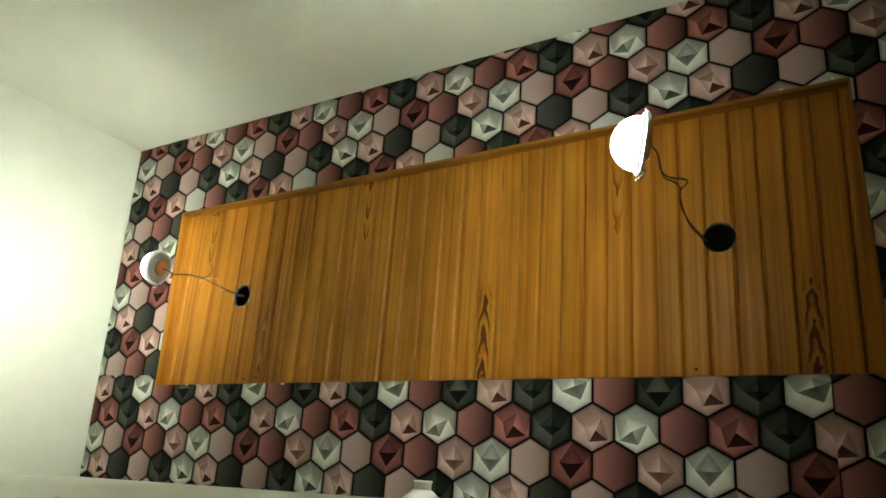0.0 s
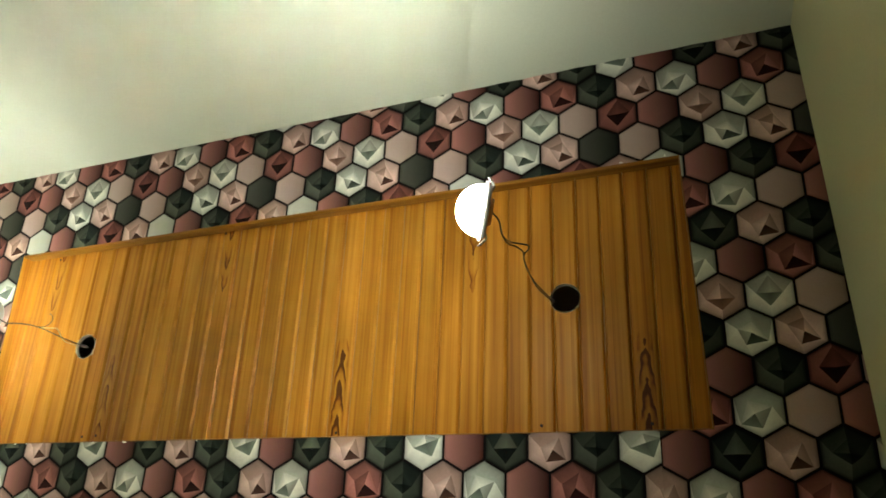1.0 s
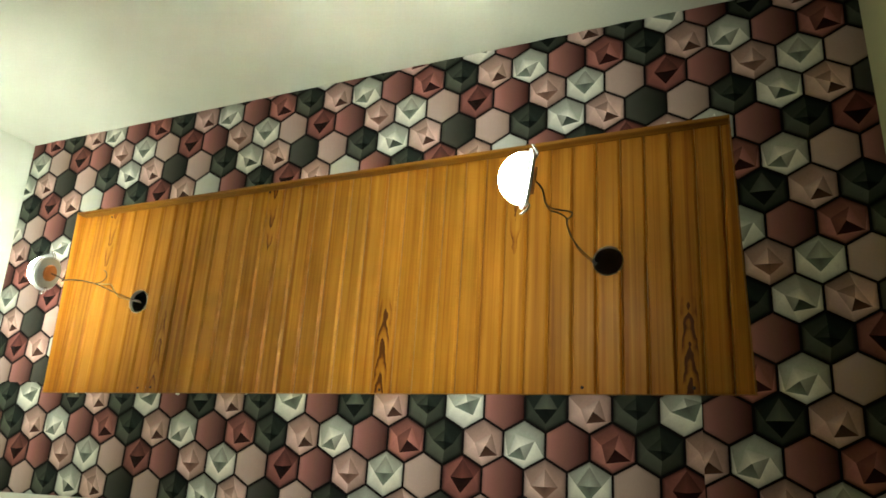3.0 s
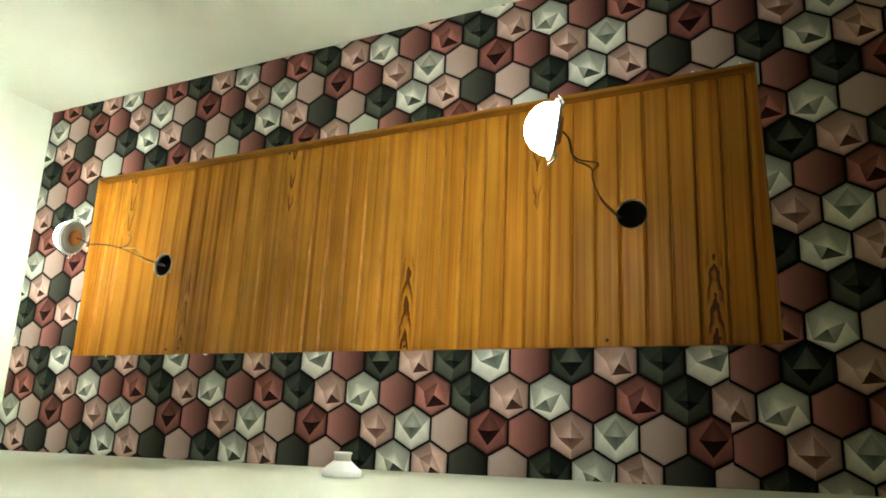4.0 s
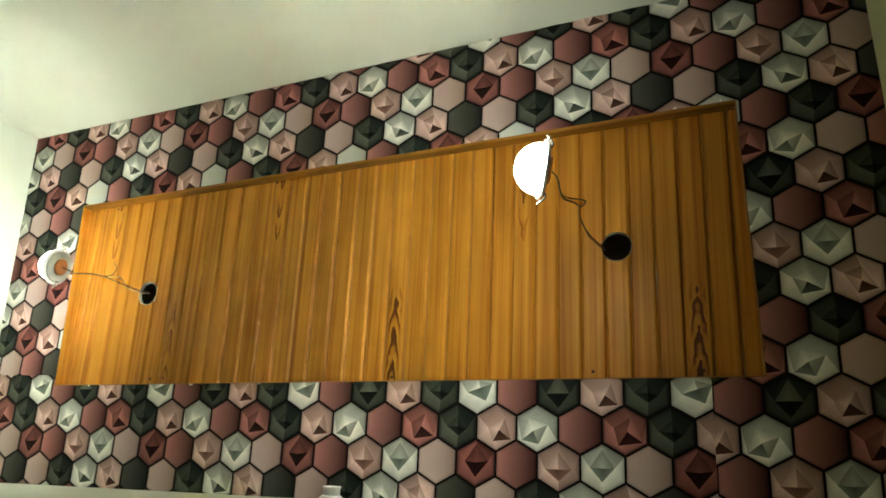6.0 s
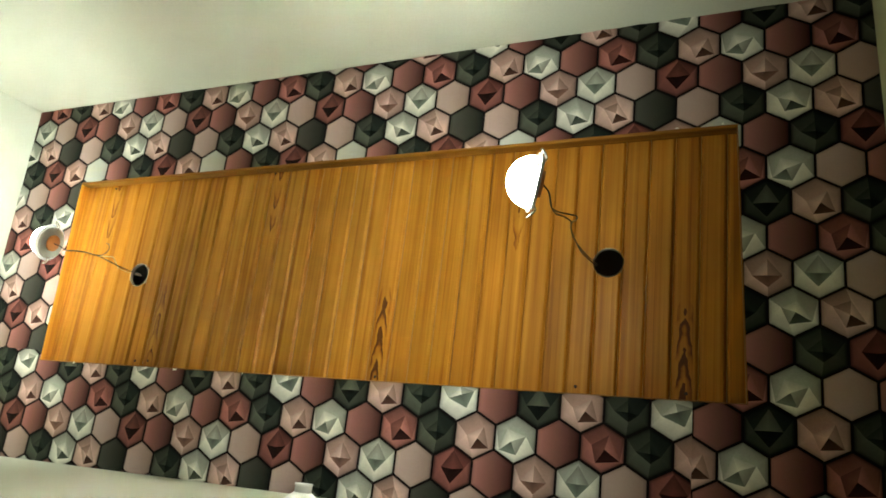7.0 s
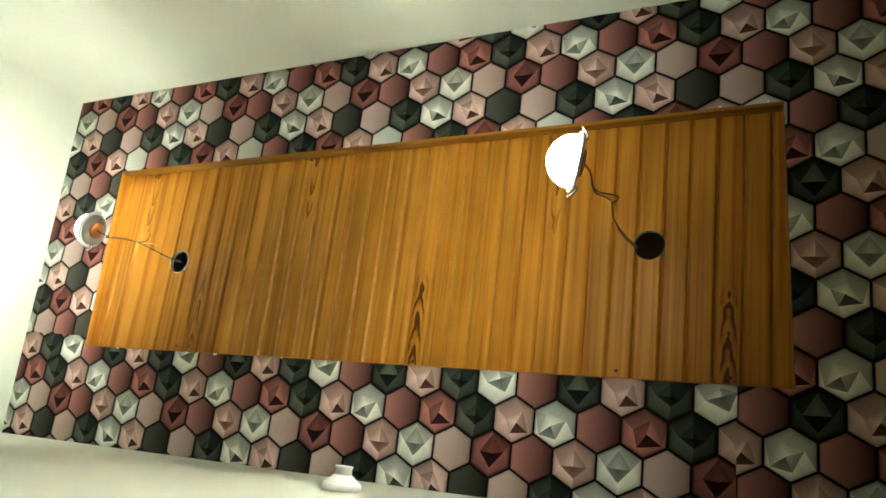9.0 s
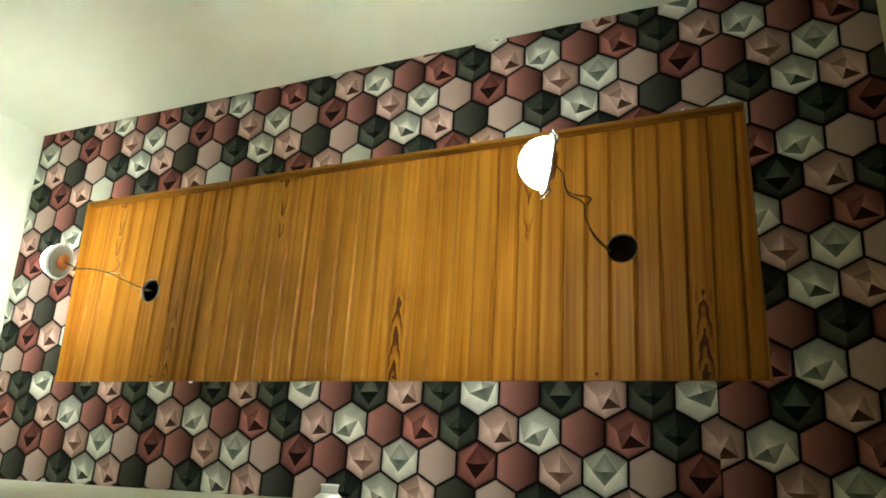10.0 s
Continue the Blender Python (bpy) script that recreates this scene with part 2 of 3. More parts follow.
def wall(name, i, label, opening=None, paint=PAINT):
    """A plastered wall on one side of the room; opening: (from, to, head) along it, cut through to the floor."""
    a, c = Vector(ROOM[i]), Vector(ROOM[(i + 1) % 4])
    d, n = (c - a).normalized(), outward(i)
    a0, c0 = a - d * (THICK if i in (0, 2) else 0), c + d * (THICK if i in (0, 2) else 0)
    bm = bmesh.new()

    def block(p, q, z0, z1):
        prism(bm, [tuple(p), tuple(q), tuple(q + n * THICK), tuple(p + n * THICK)], z0, z1)
    if opening:
        s, e, head = opening
        p, q = a + d * s, a + d * e
        runs = [(a0, p, 0), (q, c0, 0), (p, q, head)]
    else:
        runs = [(a0, c0, 0)]
    for p, q, low in runs:
        if low < BOUNCE_PAINT_TOP:
            block(p, q, low, BOUNCE_PAINT_TOP)
    for f in bm.faces:
        f.material_index = 1
    for p, q, low in runs:
        block(p, q, max(low, BOUNCE_PAINT_TOP), TOP)
    ob = new(name, mesh_of(bm, name, [paint, BOUNCE_PAINT]))
    return tagged(ob, label, "wall", kind="structure")


wall("wall_south", 0, "cream-white painted plaster wall under the papered ceiling")
wall("wall_east", 1, "painted wall, its dim yellow cast put into the colour, with a dark doorway", (0.22, 1.08, 2.13), CAST_PAINT)
wall("wall_north", 2, "cream-white painted wall carrying a lamp holder")
wall("wall_west", 3, "cream-white painted end wall lit by a hanging lamp")

bm = bmesh.new()
prism(bm, [(-1.9, -0.45), (2.6, -0.45), (2.6, 1.45), (-1.9, 1.45)], -0.1, 0.0)
tagged(new("floor", mesh_of(bm, "floor", [FLOOR])), "plain unseen floor, coloured brown to warm the bounced light", "floor", kind="structure")

# dark walls behind the doorway, added out of view
bm = bmesh.new()
prism(bm, [(2.40, -0.40), (2.52, -0.40), (2.52, 1.40), (2.40, 1.40)], 0, 2.6)
prism(bm, [(1.34, -0.40), (2.40, -0.40), (2.40, -0.30), (1.34, -0.30)], 0, 2.6)
prism(bm, [(1.38, 1.28), (2.40, 1.28), (2.40, 1.40), (1.38, 1.40)], 0, 2.6)
prism(bm, [(1.38, -0.40), (2.52, -0.40), (2.52, 1.40), (1.38, 1.40)], 2.6, 2.7)
tagged(new("passage_wall", mesh_of(bm, "passage_wall", [DOOR_PAINT])), "dark green walls added out of view behind the doorway", "wall", kind="structure")


# a frame and leaf added in dark green, so that the doorway's head stays dark
door = tagged(new("door_1"), "dark green frame added to keep the doorway's head dark", "door frame", kind="structure")
a, c = Vector(ROOM[1]), Vector(ROOM[2])
d, n = (c - a).normalized(), outward(1)
for name, s, e, z0, z1 in (("lintel", 0.22, 1.08, 2.095, 2.13), ("jamb", 0.22, 0.255, 0.0, 2.095), ("jamb", 1.045, 1.08, 0.0, 2.095)):
    bm = bmesh.new()
    p, q = a + d * s - n * 0.004, a + d * e - n * 0.004
    prism(bm, [tuple(p), tuple(q), tuple(q + n * (THICK + 0.008)), tuple(p + n * (THICK + 0.008))], z0, z1)
    part(name, bm, DOOR_PAINT, door)
bm = bmesh.new()
p, q = a + d * 0.258 + n * 0.045, a + d * 1.042 + n * 0.045
prism(bm, [tuple(p), tuple(q), tuple(q + n * 0.035), tuple(p + n * 0.035)], 0.008, 2.092)
part("door_leaf", bm, DOOR_PAINT, door, "closed dark green door leaf, added and unseen")


# ---- papered ceiling ----
INKS = {
    "white": [(0.572, 0.572, 0.491), (0.285, 0.298, 0.247), (0.124, 0.145, 0.117), (0.0439, 0.0542, 0.0413)],
    "pink": [(0.495, 0.333, 0.281), (0.285, 0.179, 0.146), (0.143, 0.0742, 0.0533), (0.0542, 0.0238, 0.0155)],
    "red": [(0.293, 0.113, 0.09), (0.148, 0.0532, 0.0418), (0.0619, 0.0161, 0.0124), (0.0206, 0.00464, 0.00413)],
    "wine": [(0.167, 0.0594, 0.0477), (0.0927, 0.0289, 0.0228), (0.0341, 0.00742, 0.00619), (0.0113, 0.00258, 0.00206)],
    "green": [(0.0576, 0.063, 0.045), (0.0258, 0.03, 0.0213), (0.00864, 0.0117, 0.009), (0.0031, 0.00413, 0.0031)],
}


def printed_edge(m, edge=0.30):
    """The print darkens towards the border of each hexagon."""
    nt = m.node_tree
    link = nt.links.new
    uv = nt.nodes.new("ShaderNodeUVMap")
    uv.uv_map = "tile"
    mp = nt.nodes.new("ShaderNodeVectorMath")
    mp.operation = "MULTIPLY_ADD"
    mp.inputs[1].default_value, mp.inputs[2].default_value = (2, 2, 0), (-1, -1, 0)
    link(uv.outputs[0], mp.inputs[0])
    ab = nt.nodes.new("ShaderNodeVectorMath")
    ab.operation = "ABSOLUTE"
    link(mp.outputs[0], ab.inputs[0])
    dot = nt.nodes.new("ShaderNodeVectorMath")
    dot.operation = "DOT_PRODUCT"
    dot.inputs[1].default_value = (0.5, 1.0, 0)
    link(ab.outputs[0], dot.inputs[0])
    sep = nt.nodes.new("ShaderNodeSeparateXYZ")
    link(ab.outputs[0], sep.inputs[0])
    far = nt.nodes.new("ShaderNodeMath")
    far.operation = "MAXIMUM"
    link(dot.outputs["Value"], far.inputs[0])
    link(sep.outputs[0], far.inputs[1])
    fade = nt.nodes.new("ShaderNodeMapRange")
    fade.interpolation_type = "SMOOTHSTEP"
    fade.inputs["From Min"].default_value, fade.inputs["From Max"].default_value = 0.78, 1.0
    fade.inputs["To Min"].default_value, fade.inputs["To Max"].default_value = 1.0, edge
    link(far.outputs[0], fade.inputs["Value"])
    # each facet of the figure is airbrushed from its outer corners to its inner one
    brush = nt.nodes.new("ShaderNodeUVMap")
    brush.uv_map = "facet"
    along = nt.nodes.new("ShaderNodeSeparateXYZ")
    link(brush.outputs[0], along.inputs[0])
    soft = nt.nodes.new("ShaderNodeMapRange")
    soft.inputs["To Min"].default_value, soft.inputs["To Max"].default_value = 0.62, 1.42
    link(along.outputs[0], soft.inputs["Value"])
    both = nt.nodes.new("ShaderNodeMath")
    both.operation = "MULTIPLY"
    link(fade.outputs[0], both.inputs[0])
    link(soft.outputs[0], both.inputs[1])
    b = nt.nodes["Principled BSDF"]
    sc = nt.nodes.new("ShaderNodeVectorMath")
    sc.operation = "SCALE"
    link(b.inputs["Base Color"].links[0].from_socket, sc.inputs[0])
    link(both.outputs[0], sc.inputs["Scale"])
    link(sc.outputs[0], b.inputs["Base Color"])
    return m


INK_MATS, INK_INDEX = [], {}
for ink, tones in INKS.items():
    for k, tone in enumerate(tones):
        INK_INDEX[ink, k] = len(INK_MATS)
        INK_MATS.append(printed_edge(material(f"paper_{ink}_{k}", tone, 0.72, vary=0.17, scale=42, fine=260, bump=0.05, island=0.35, spec=0.06), 0.62 if ink in ("white", "pink") else 0.25))


def flat_ink(name, light, dark, power):
    """A printed tile that fades from one side of its hexagon to the other."""
    m = material(name, light, 0.72, vary=0.06, scale=16, fine=260, bump=0.05, spec=0.06)
    nt = m.node_tree
    uv = nt.nodes.new("ShaderNodeUVMap")
    uv.uv_map = "tile"
    sep = nt.nodes.new("ShaderNodeSeparateXYZ")
    nt.links.new(uv.outputs[0], sep.inputs[0])
    pw = nt.nodes.new("ShaderNodeMath")
    pw.operation = "POWER"
    pw.inputs[1].default_value = power
    nt.links.new(sep.outputs[0], pw.inputs[0])
    mix = nt.nodes.new("ShaderNodeMix")
    mix.data_type = "RGBA"
    mix.inputs["A"].default_value, mix.inputs["B"].default_value = (*light, 1), (*dark, 1)
    nt.links.new(pw.outputs[0], mix.inputs["Factor"])
    scale = next(n for n in nt.nodes if n.type == "VECT_MATH")
    nt.links.new(mix.outputs["Result"], scale.inputs[0])
    return printed_edge(m, 0.66)


FLATS = {
    "flat_pink": flat_ink("paper_flat_pink", (0.418, 0.306, 0.264), (0.197, 0.132, 0.106), 2.0),
    "flat_red": flat_ink("paper_flat_red", (0.321, 0.139, 0.114), (0.0317, 0.00748, 0.00572), 0.9),
    "flat_green": flat_ink("paper_flat_green", (0.0545, 0.0553, 0.0424), (0.00605, 0.00681, 0.00454), 1.0),
    "flat_pale": flat_ink("paper_flat_pale", (0.454, 0.462, 0.401), (0.257, 0.265, 0.227), 2.0),
}
for k, m in FLATS.items():
    INK_INDEX[k] = len(INK_MATS)
    INK_MATS.append(m)
GROUND = len(INK_MATS)
INK_MATS.append(material("paper_ground", (0.005, 0.003, 0.003), 0.8, vary=0.2, scale=20, fine=200, spec=0.05))
BOARD_EDGE = len(INK_MATS)
INK_MATS.append(PLASTER)

# the paper's repeat: six rows of five tiles; (kind, ink)
REPEAT = [
    [("kite", "white"), ("flat_pink", ""), ("cube", "wine"), ("flat_red", ""), ("tent", "pink")],
    [("fold", "pink"), ("flat_green", ""), ("flat_pink", ""), ("dish", "green"), ("star", "white")],
    [("dish", "green"), ("cube", "wine"), ("gem", "pink"), ("flat_pale", ""), ("flat_red", "")],
    [("flat_pink", ""), ("flat_red", ""), ("flat_green", ""), ("gem", "red"), ("spur", "white")],
    [("arrow", "pink"), ("dish", "green"), ("sail", "white"), ("flat_red", ""), ("lozenge", "green")],
    [("gem", "red"), ("dish", "green"), ("arrow", "pink"), ("spur", "white"), ("flat_red", "")],
]
# inner four-cornered figure (left, top, right, bottom), its peak, the tones of its four facets
# (upper left, upper right, lower right, lower left), and of the six rim facets from the top right clockwise; y runs down the tile
FIGURES = {
    "kite": [(-0.60, -0.04), (0.0, -0.80), (0.56, -0.04), (-0.03, 0.54), (0.0, -0.02), (1, 1, 2, 2), (1, 0, 0, 0, 0, 1)],
    "lozenge": [(-0.62, 0.08), (0.0, -0.80), (0.58, 0.06), (0.0, 0.70), (0.0, 0.06), (0, 0, 3, 3), (2, 1, 1, 1, 1, 2)],
    "tent": [(-0.66, 0.11), (0.0, -0.62), (0.64, 0.10), (0.02, 0.60), (0.0, 0.11), (0, 1, 2, 2), (1, 1, 1, 0, 0, 1)],
    "cube": [(-0.58, -0.06), (0.05, -0.86), (0.68, -0.10), (0.0, 0.62), (0.05, -0.02), (1, 1, 3, 3), (1, 0, 0, 0, 0, 0)],
    "fold": [(-0.55, -0.24), (0.18, -0.50), (0.76, 0.42), (-0.06, 0.60), (0.12, 0.08), (1, 0, 3, 0), (0, 0, 0, 0, 0, 1)],
    "star": [(-0.50, -0.14), (0.14, -0.42), (0.76, 0.40), (-0.20, 0.54), (0.08, 0.04), (0, 0, 3, 1), (1, 0, 0, 0, 0, 1)],
    "gem": [(-0.50, -0.10), (0.30, -0.56), (0.84, 0.48), (-0.30, 0.62), (0.12, 0.04), (1, 0, 3, 1), (1, 0, 0, 0, 0, 1)],
    "spur": [(-0.80, 0.52), (-0.42, -0.42), (0.54, -0.16), (0.08, 0.67), (-0.19, 0.11), (0, 0, 1, 2), (1, 1, 0, 0, 0, 1)],
    "arrow": [(-0.42, 0.02), (0.46, -0.40), (0.78, 0.52), (-0.16, 0.62), (0.17, 0.12), (0, 1, 3, 0), (1, 1, 0, 0, 0, 1)],
    "sail": [(-0.55, 0.05), (0.05, -0.52), (0.82, -0.36), (0.48, 0.42), (0.16, -0.16), (0, 1, 2, 2), (1, 0, 0, 0, 0, 1)],
    "dish": [(-0.58, 0.00), (0.04, -0.50), (0.55, 0.10), (0.08, 0.42), (0.06, 0.02), (1, 2, 3, 2), (2, 1, 1, 0, 0, 1)],
}
HEX = [(0, -1), (1, -0.5), (1, 0.5), (0, 1), (-1, 0.5), (-1, -0.5)]
HEX_RX, HEX_RY = HEX_P / 2, HEX_Q / 1.5
BAND_Y = 0.831          # the upper border of that length


def tile_mesh(kind, ink):
    """One printed tile: faces as (corner list, ink index); corners (x, y, relief) in metres round its middle."""
    gx, gy = HEX_RX * 0.942, HEX_RY * 0.942
    rim = [(x * gx, y * gy, 0.0012) for x, y in HEX]
    if kind.startswith("flat"):
        return [(rim, INK_INDEX[kind], [0.5] * 6)]
    left, top, right, bottom, peak, inner, outer = FIGURES[kind]
    q = [(x * gx, y * gy, 0.0020) for x, y in (left, top, right, bottom)]
    apex = (peak[0] * gx, peak[1] * gy, 0.0042)
    faces = []
    for k, (a, c) in enumerate(((0, 1), (1, 2), (2, 3), (3, 0))):
        faces.append(([q[a], q[c], apex], INK_INDEX[ink, inner[k]], (0.95, 0.95, 0.0) if inner[k] > 1 else (0.15, 0.15, 1.0)))
    l, t, r, b = q
    for k, f in enumerate(([rim[0], rim[1], r, t], [rim[1], rim[2], r], [rim[2], rim[3], b, r], [rim[3], rim[4], l, b], [rim[4], rim[5], l], [rim[5], rim[0], t, l])):
        faces.append((f, INK_INDEX[ink, outer[k]], [0.1 if p in rim else 0.85 for p in f]))
    return faces


def clip(poly, a, c, keep_left):
    """The part of a polygon of (x, y, ...) on one side of the line from a to c."""
    def side(p):
        s = (c[0] - a[0]) * (p[1] - a[1]) - (c[1] - a[1]) * (p[0] - a[0])
        return s if keep_left else -s
    out = []
    for i, p in enumerate(poly):
        q = poly[(i + 1) % len(poly)]
        sp, sq = side(p), side(q)
        if sp >= 0:
            out.append(p)
        if sp * sq < 0:
            t = sp / (sp - sq)
            out.append(tuple(u + (v - u) * t for u, v in zip(p, q)))
    return out


def outside_of(poly, ring):
    """The convex pieces of a polygon that lie outside a convex ring (counter-clockwise)."""
    pieces, rest = [], poly
    for i in range(4):
        a, c = ring[i], ring[(i + 1) % 4]
        piece = clip(rest, a, c, False)
        if len(piece) > 2:
            pieces.append(piece)
        rest = clip(rest, a, c, True)
        if len(rest) < 3:
            break
    return pieces


def papered_ceiling():
    verts, faces, mats, tiles_uv = [], [], [], []
    torn = random.Random(5)
    hole = OPENING
    room = ROOM

    def put(poly, z_of, ink, uv=None):
        base = len(verts)
        verts.extend((p[0], p[1], z_of(p)) for p in poly)
        faces.append(tuple(range(base, base + len(poly))))
        mats.append(ink)
        tiles_uv.extend(uv or [(0, 0, 0.5)] * len(poly))

    # the board itself, with the tray cut through it
    o, n = ROOM, OPENING
    for i in range(4):
        j = (i + 1) % 4
        put([(*o[i], 0), (*n[i], 0), (*n[j], 0), (*o[j], 0)], lambda p: HEIGHT, BOARD_EDGE)
        put([(*o[i], 0), (*o[j], 0), (*n[j], 0), (*n[i], 0)], lambda p: HEIGHT + TRAY, BOARD_EDGE)
        verts_base = len(verts)
        verts.extend([(*n[i], HEIGHT), (*n[j], HEIGHT), (*n[j], HEIGHT + TRAY), (*n[i], HEIGHT + TRAY)])
        faces.append((verts_base, verts_base + 1, verts_base + 2, verts_base + 3))
        mats.append(BOARD_EDGE)
        tiles_uv.extend([(0, 0, 0.5)] * 4)
    # the dark ground of the paper
    for i in range(4):
        j = (i + 1) % 4
        put([(*o[i], 0), (*hole[i], 0), (*hole[j], 0), (*o[j], 0)], lambda p: HEIGHT - 0.0008, GROUND)
    # the tiles of its print
    for row in range(-4, 15):
        for col in range(-18, 14):
            cx = (col + 0.5 * (row % 2)) * HEX_P
            cy = row * HEX_Q
            if not (-1.75 < cx < 1.35 and -0.28 < cy < 1.28):
                continue
            kind, ink = REPEAT[row % 6][col % 5]
            shape = tile_mesh(kind, ink)
            seam, low = ((BAND[0], 0.0), (BAND[0], 2.0)), ((-2.0, BAND_Y), (2.0, BAND_Y))
            lengths = [((0.0, 0.0), [(*low, False)]), ((0.0, 0.0), [(*low, True), (*seam, False)]), (BAND[1:], [(*low, True), (*seam, True)])]
            for (poly, index, soft), ((sx, sy), cuts) in [(face, length) for face in shape for length in lengths]:
                laid = [(cx + sx + x, cy + sy + y, h, x / HEX_RX * 0.5 + 0.5, y / HEX_RY * 0.5 + 0.5, g) for (x, y, h), g in zip(poly, soft)]
                cuts = cuts + [(room[i], room[(i + 1) % 4], True) for i in range(4)]
                for cut in cuts:
                    laid = clip(laid, *cut)
                    if len(laid) < 3:
                        break
                if len(laid) < 3:
                    continue
                for piece in outside_of(laid, hole):
                    put(piece, lambda p: HEIGHT - p[2], index, [(p[3], p[4], p[5]) for p in piece])
    # torn slips of white paper along the cut edge
    north = [torn.uniform(0.02, 0.98) for _ in range(6)]
    for i, spots in ((2, north), (0, [0.983, 0.932])):
        a, c = Vector(OPENING[i]), Vector(OPENING[(i + 1) % 4])
        d = (c - a).normalized()
        nrm = Vector((d.y, -d.x))
        for spot in spots:
            p = a.lerp(c, spot)
            w, h = torn.uniform(0.003, 0.013), torn.uniform(0.003, 0.007)
            put([(p.x, p.y), tuple(p + d * w), tuple(p + d * w * 0.7 + nrm * h), tuple(p + d * w * 0.2 + nrm * h * 0.6)], lambda q: HEIGHT - 0.005, BOARD_EDGE)
    me = bpy.data.meshes.new("ceiling")
    me.from_pydata(verts, [], faces)
    layer = me.uv_layers.new(name="tile")
    facet = me.uv_layers.new(name="facet")
    for k, uv in enumerate(tiles_uv):
        layer.data[k].uv = uv[:2]
        facet.data[k].uv = (uv[2], 0.5)
    for m in INK_MATS:
        me.materials.append(m)
    for p, k in zip(me.polygons, mats):
        p.material_index = k
    me.update()
    return tagged(new("ceiling", me), "ceiling papered with pink, red, white and green faceted hexagons", "ceiling", kind="structure")


papered_ceiling()

bm = bmesh.new()
prism(bm, [(-1.8, -0.33), (1.4, -0.33), (1.4, 1.33), (-1.8, 1.33)], TOP, TOP + 0.1)
tagged(new("roof_slab", mesh_of(bm, "roof_slab", [PLASTER])), "plain concrete slab above the ceiling void", "slab", kind="structure")


# ---- wooden panel in the tray ----
PANEL_Z = HEIGHT + TRAY
panel = tagged(new("wooden_panel"), "varnished pine-look boarded panel set into the papered ceiling", "ceiling panel")
panel.location = (-0.2, 0.52, PANEL_Z)


def board_depth(u):
    """Height of a board's face at u metres from its nearer edge: a narrow eased arris."""
    return 0.0070 * (1 - u / 0.0064) ** 1.15 if u < 0.0064 else 0.0


def board(x0, x1, y0, y1, origin):
    """One board, face down, with grooved edges; pierced where a lamp hole crosses it."""
    bm = bmesh.new()
    cuts = [h for h in HOLES if h[0] + h[2] > x0 and h[0] - h[2] < x1]
    ys = {y0, y1}
    for hx, hy, hr in cuts:
        ys.update(hy + hr * math.cos(math.pi * k / 24) for k in range(25))
    ys = sorted(y for y in ys if y0 <= y <= y1)
    lines = [x0, x0 + 0.0008, x0 + 0.0018, x0 + 0.0036, x0 + 0.0064, (x0 + x1) / 2, x1 - 0.0064, x1 - 0.0036, x1 - 0.0018, x1 - 0.0008, x1]

    def at(x, y, extra=0.0):
        u = min(x - x0, x1 - x)
        return bm.verts.new((x - origin[0], y - origin[1], board_depth(u) + extra))

    def strip(ya, yb, spans_a, spans_b):
        for (la, ra), (lb, rb) in zip(spans_a, spans_b):
            if max(ra - la, rb - lb) < 1e-4:
                continue
            xs_a = [min(max(x, la), ra) for x in lines]
            xs_b = [min(max(x, lb), rb) for x in lines]
            va, vb = [at(x, ya) for x in xs_a], [at(x, yb) for x in xs_b]
            for k in range(len(lines) - 1):
                if xs_a[k + 1] - xs_a[k] > 1e-6 or xs_b[k + 1] - xs_b[k] > 1e-6:
                    bm.faces.new((va[k], va[k + 1], vb[k + 1], vb[k]))
    for ya, yb in zip(ys, ys[1:]):
        def spans(y):
            for hx, hy, hr in cuts:
                if hy - hr - 1e-6 <= min(ya, yb) and max(ya, yb) <= hy + hr + 1e-6:
                    w = math.sqrt(max(0, hr * hr - (y - hy) ** 2))
                    return [(x0, min(max(hx - w, x0), x1)), (min(max(hx + w, x0), x1), x1)]
            return [(x0, x1)]
        strip(ya, yb, spans(ya), spans(yb))
    bmesh.ops.remove_doubles(bm, verts=bm.verts, dist=1e-6)
    # the back
    if not cuts:
        prism(bm, [(x0 - origin[0], y0 - origin[1]), (x1 - origin[0], y0 - origin[1]), (x1 - origin[0], y1 - origin[1]), (x0 - origin[0], y1 - origin[1])], 0.0090, 0.0120)
    bm.normal_update()
    me = bpy.data.meshes.new("board")
    bm.to_mesh(me)
    bm.free()
    return me


# boards that carry a knot figure: the figure's middle, and which way it points
KNOTS = {0: (0.72, 1), 13: (0.745, 1), -7: (0.29, -1), 6: (0.33, -1), -18: (0.31, -1), -13: (0.72, 1)}
for k in range(-20, 16):
    x0, x1 = BOARD_X + k * BOARD_W, BOARD_X + (k + 1) * BOARD_W
    x0, x1 = max(x0, -1.345) + 0.0004, min(x1, 0.925) - 0.0004
    if x1 - x0 < 0.01:
        continue
    y0, y1 = line_y(OPENING, 0, x0) - 0.012, line_y(OPENING, 2, x0) + 0.012
    knot_y, way = KNOTS.get(k, (0.5, 1))
    origin = ((x0 + x1) / 2, knot_y)
    if way < 0:
        me = board(x0, x1, y0, y1, origin)
        me.transform(Matrix.Rotation(math.pi, 4, "Z"))
    else:
        me = board(x0, x1, y0, y1, origin)
    me.materials.append(WOOD_KNOT if k in (0, 13) else WOOD_FAINT if k in KNOTS else WOOD)
    ob = new("board", me)
    ob.parent = panel
    ob.matrix_basis = pose(origin[0] - panel.location.x, origin[1] - panel.location.y, 0, 0, 0, 180 if way < 0 else 0)

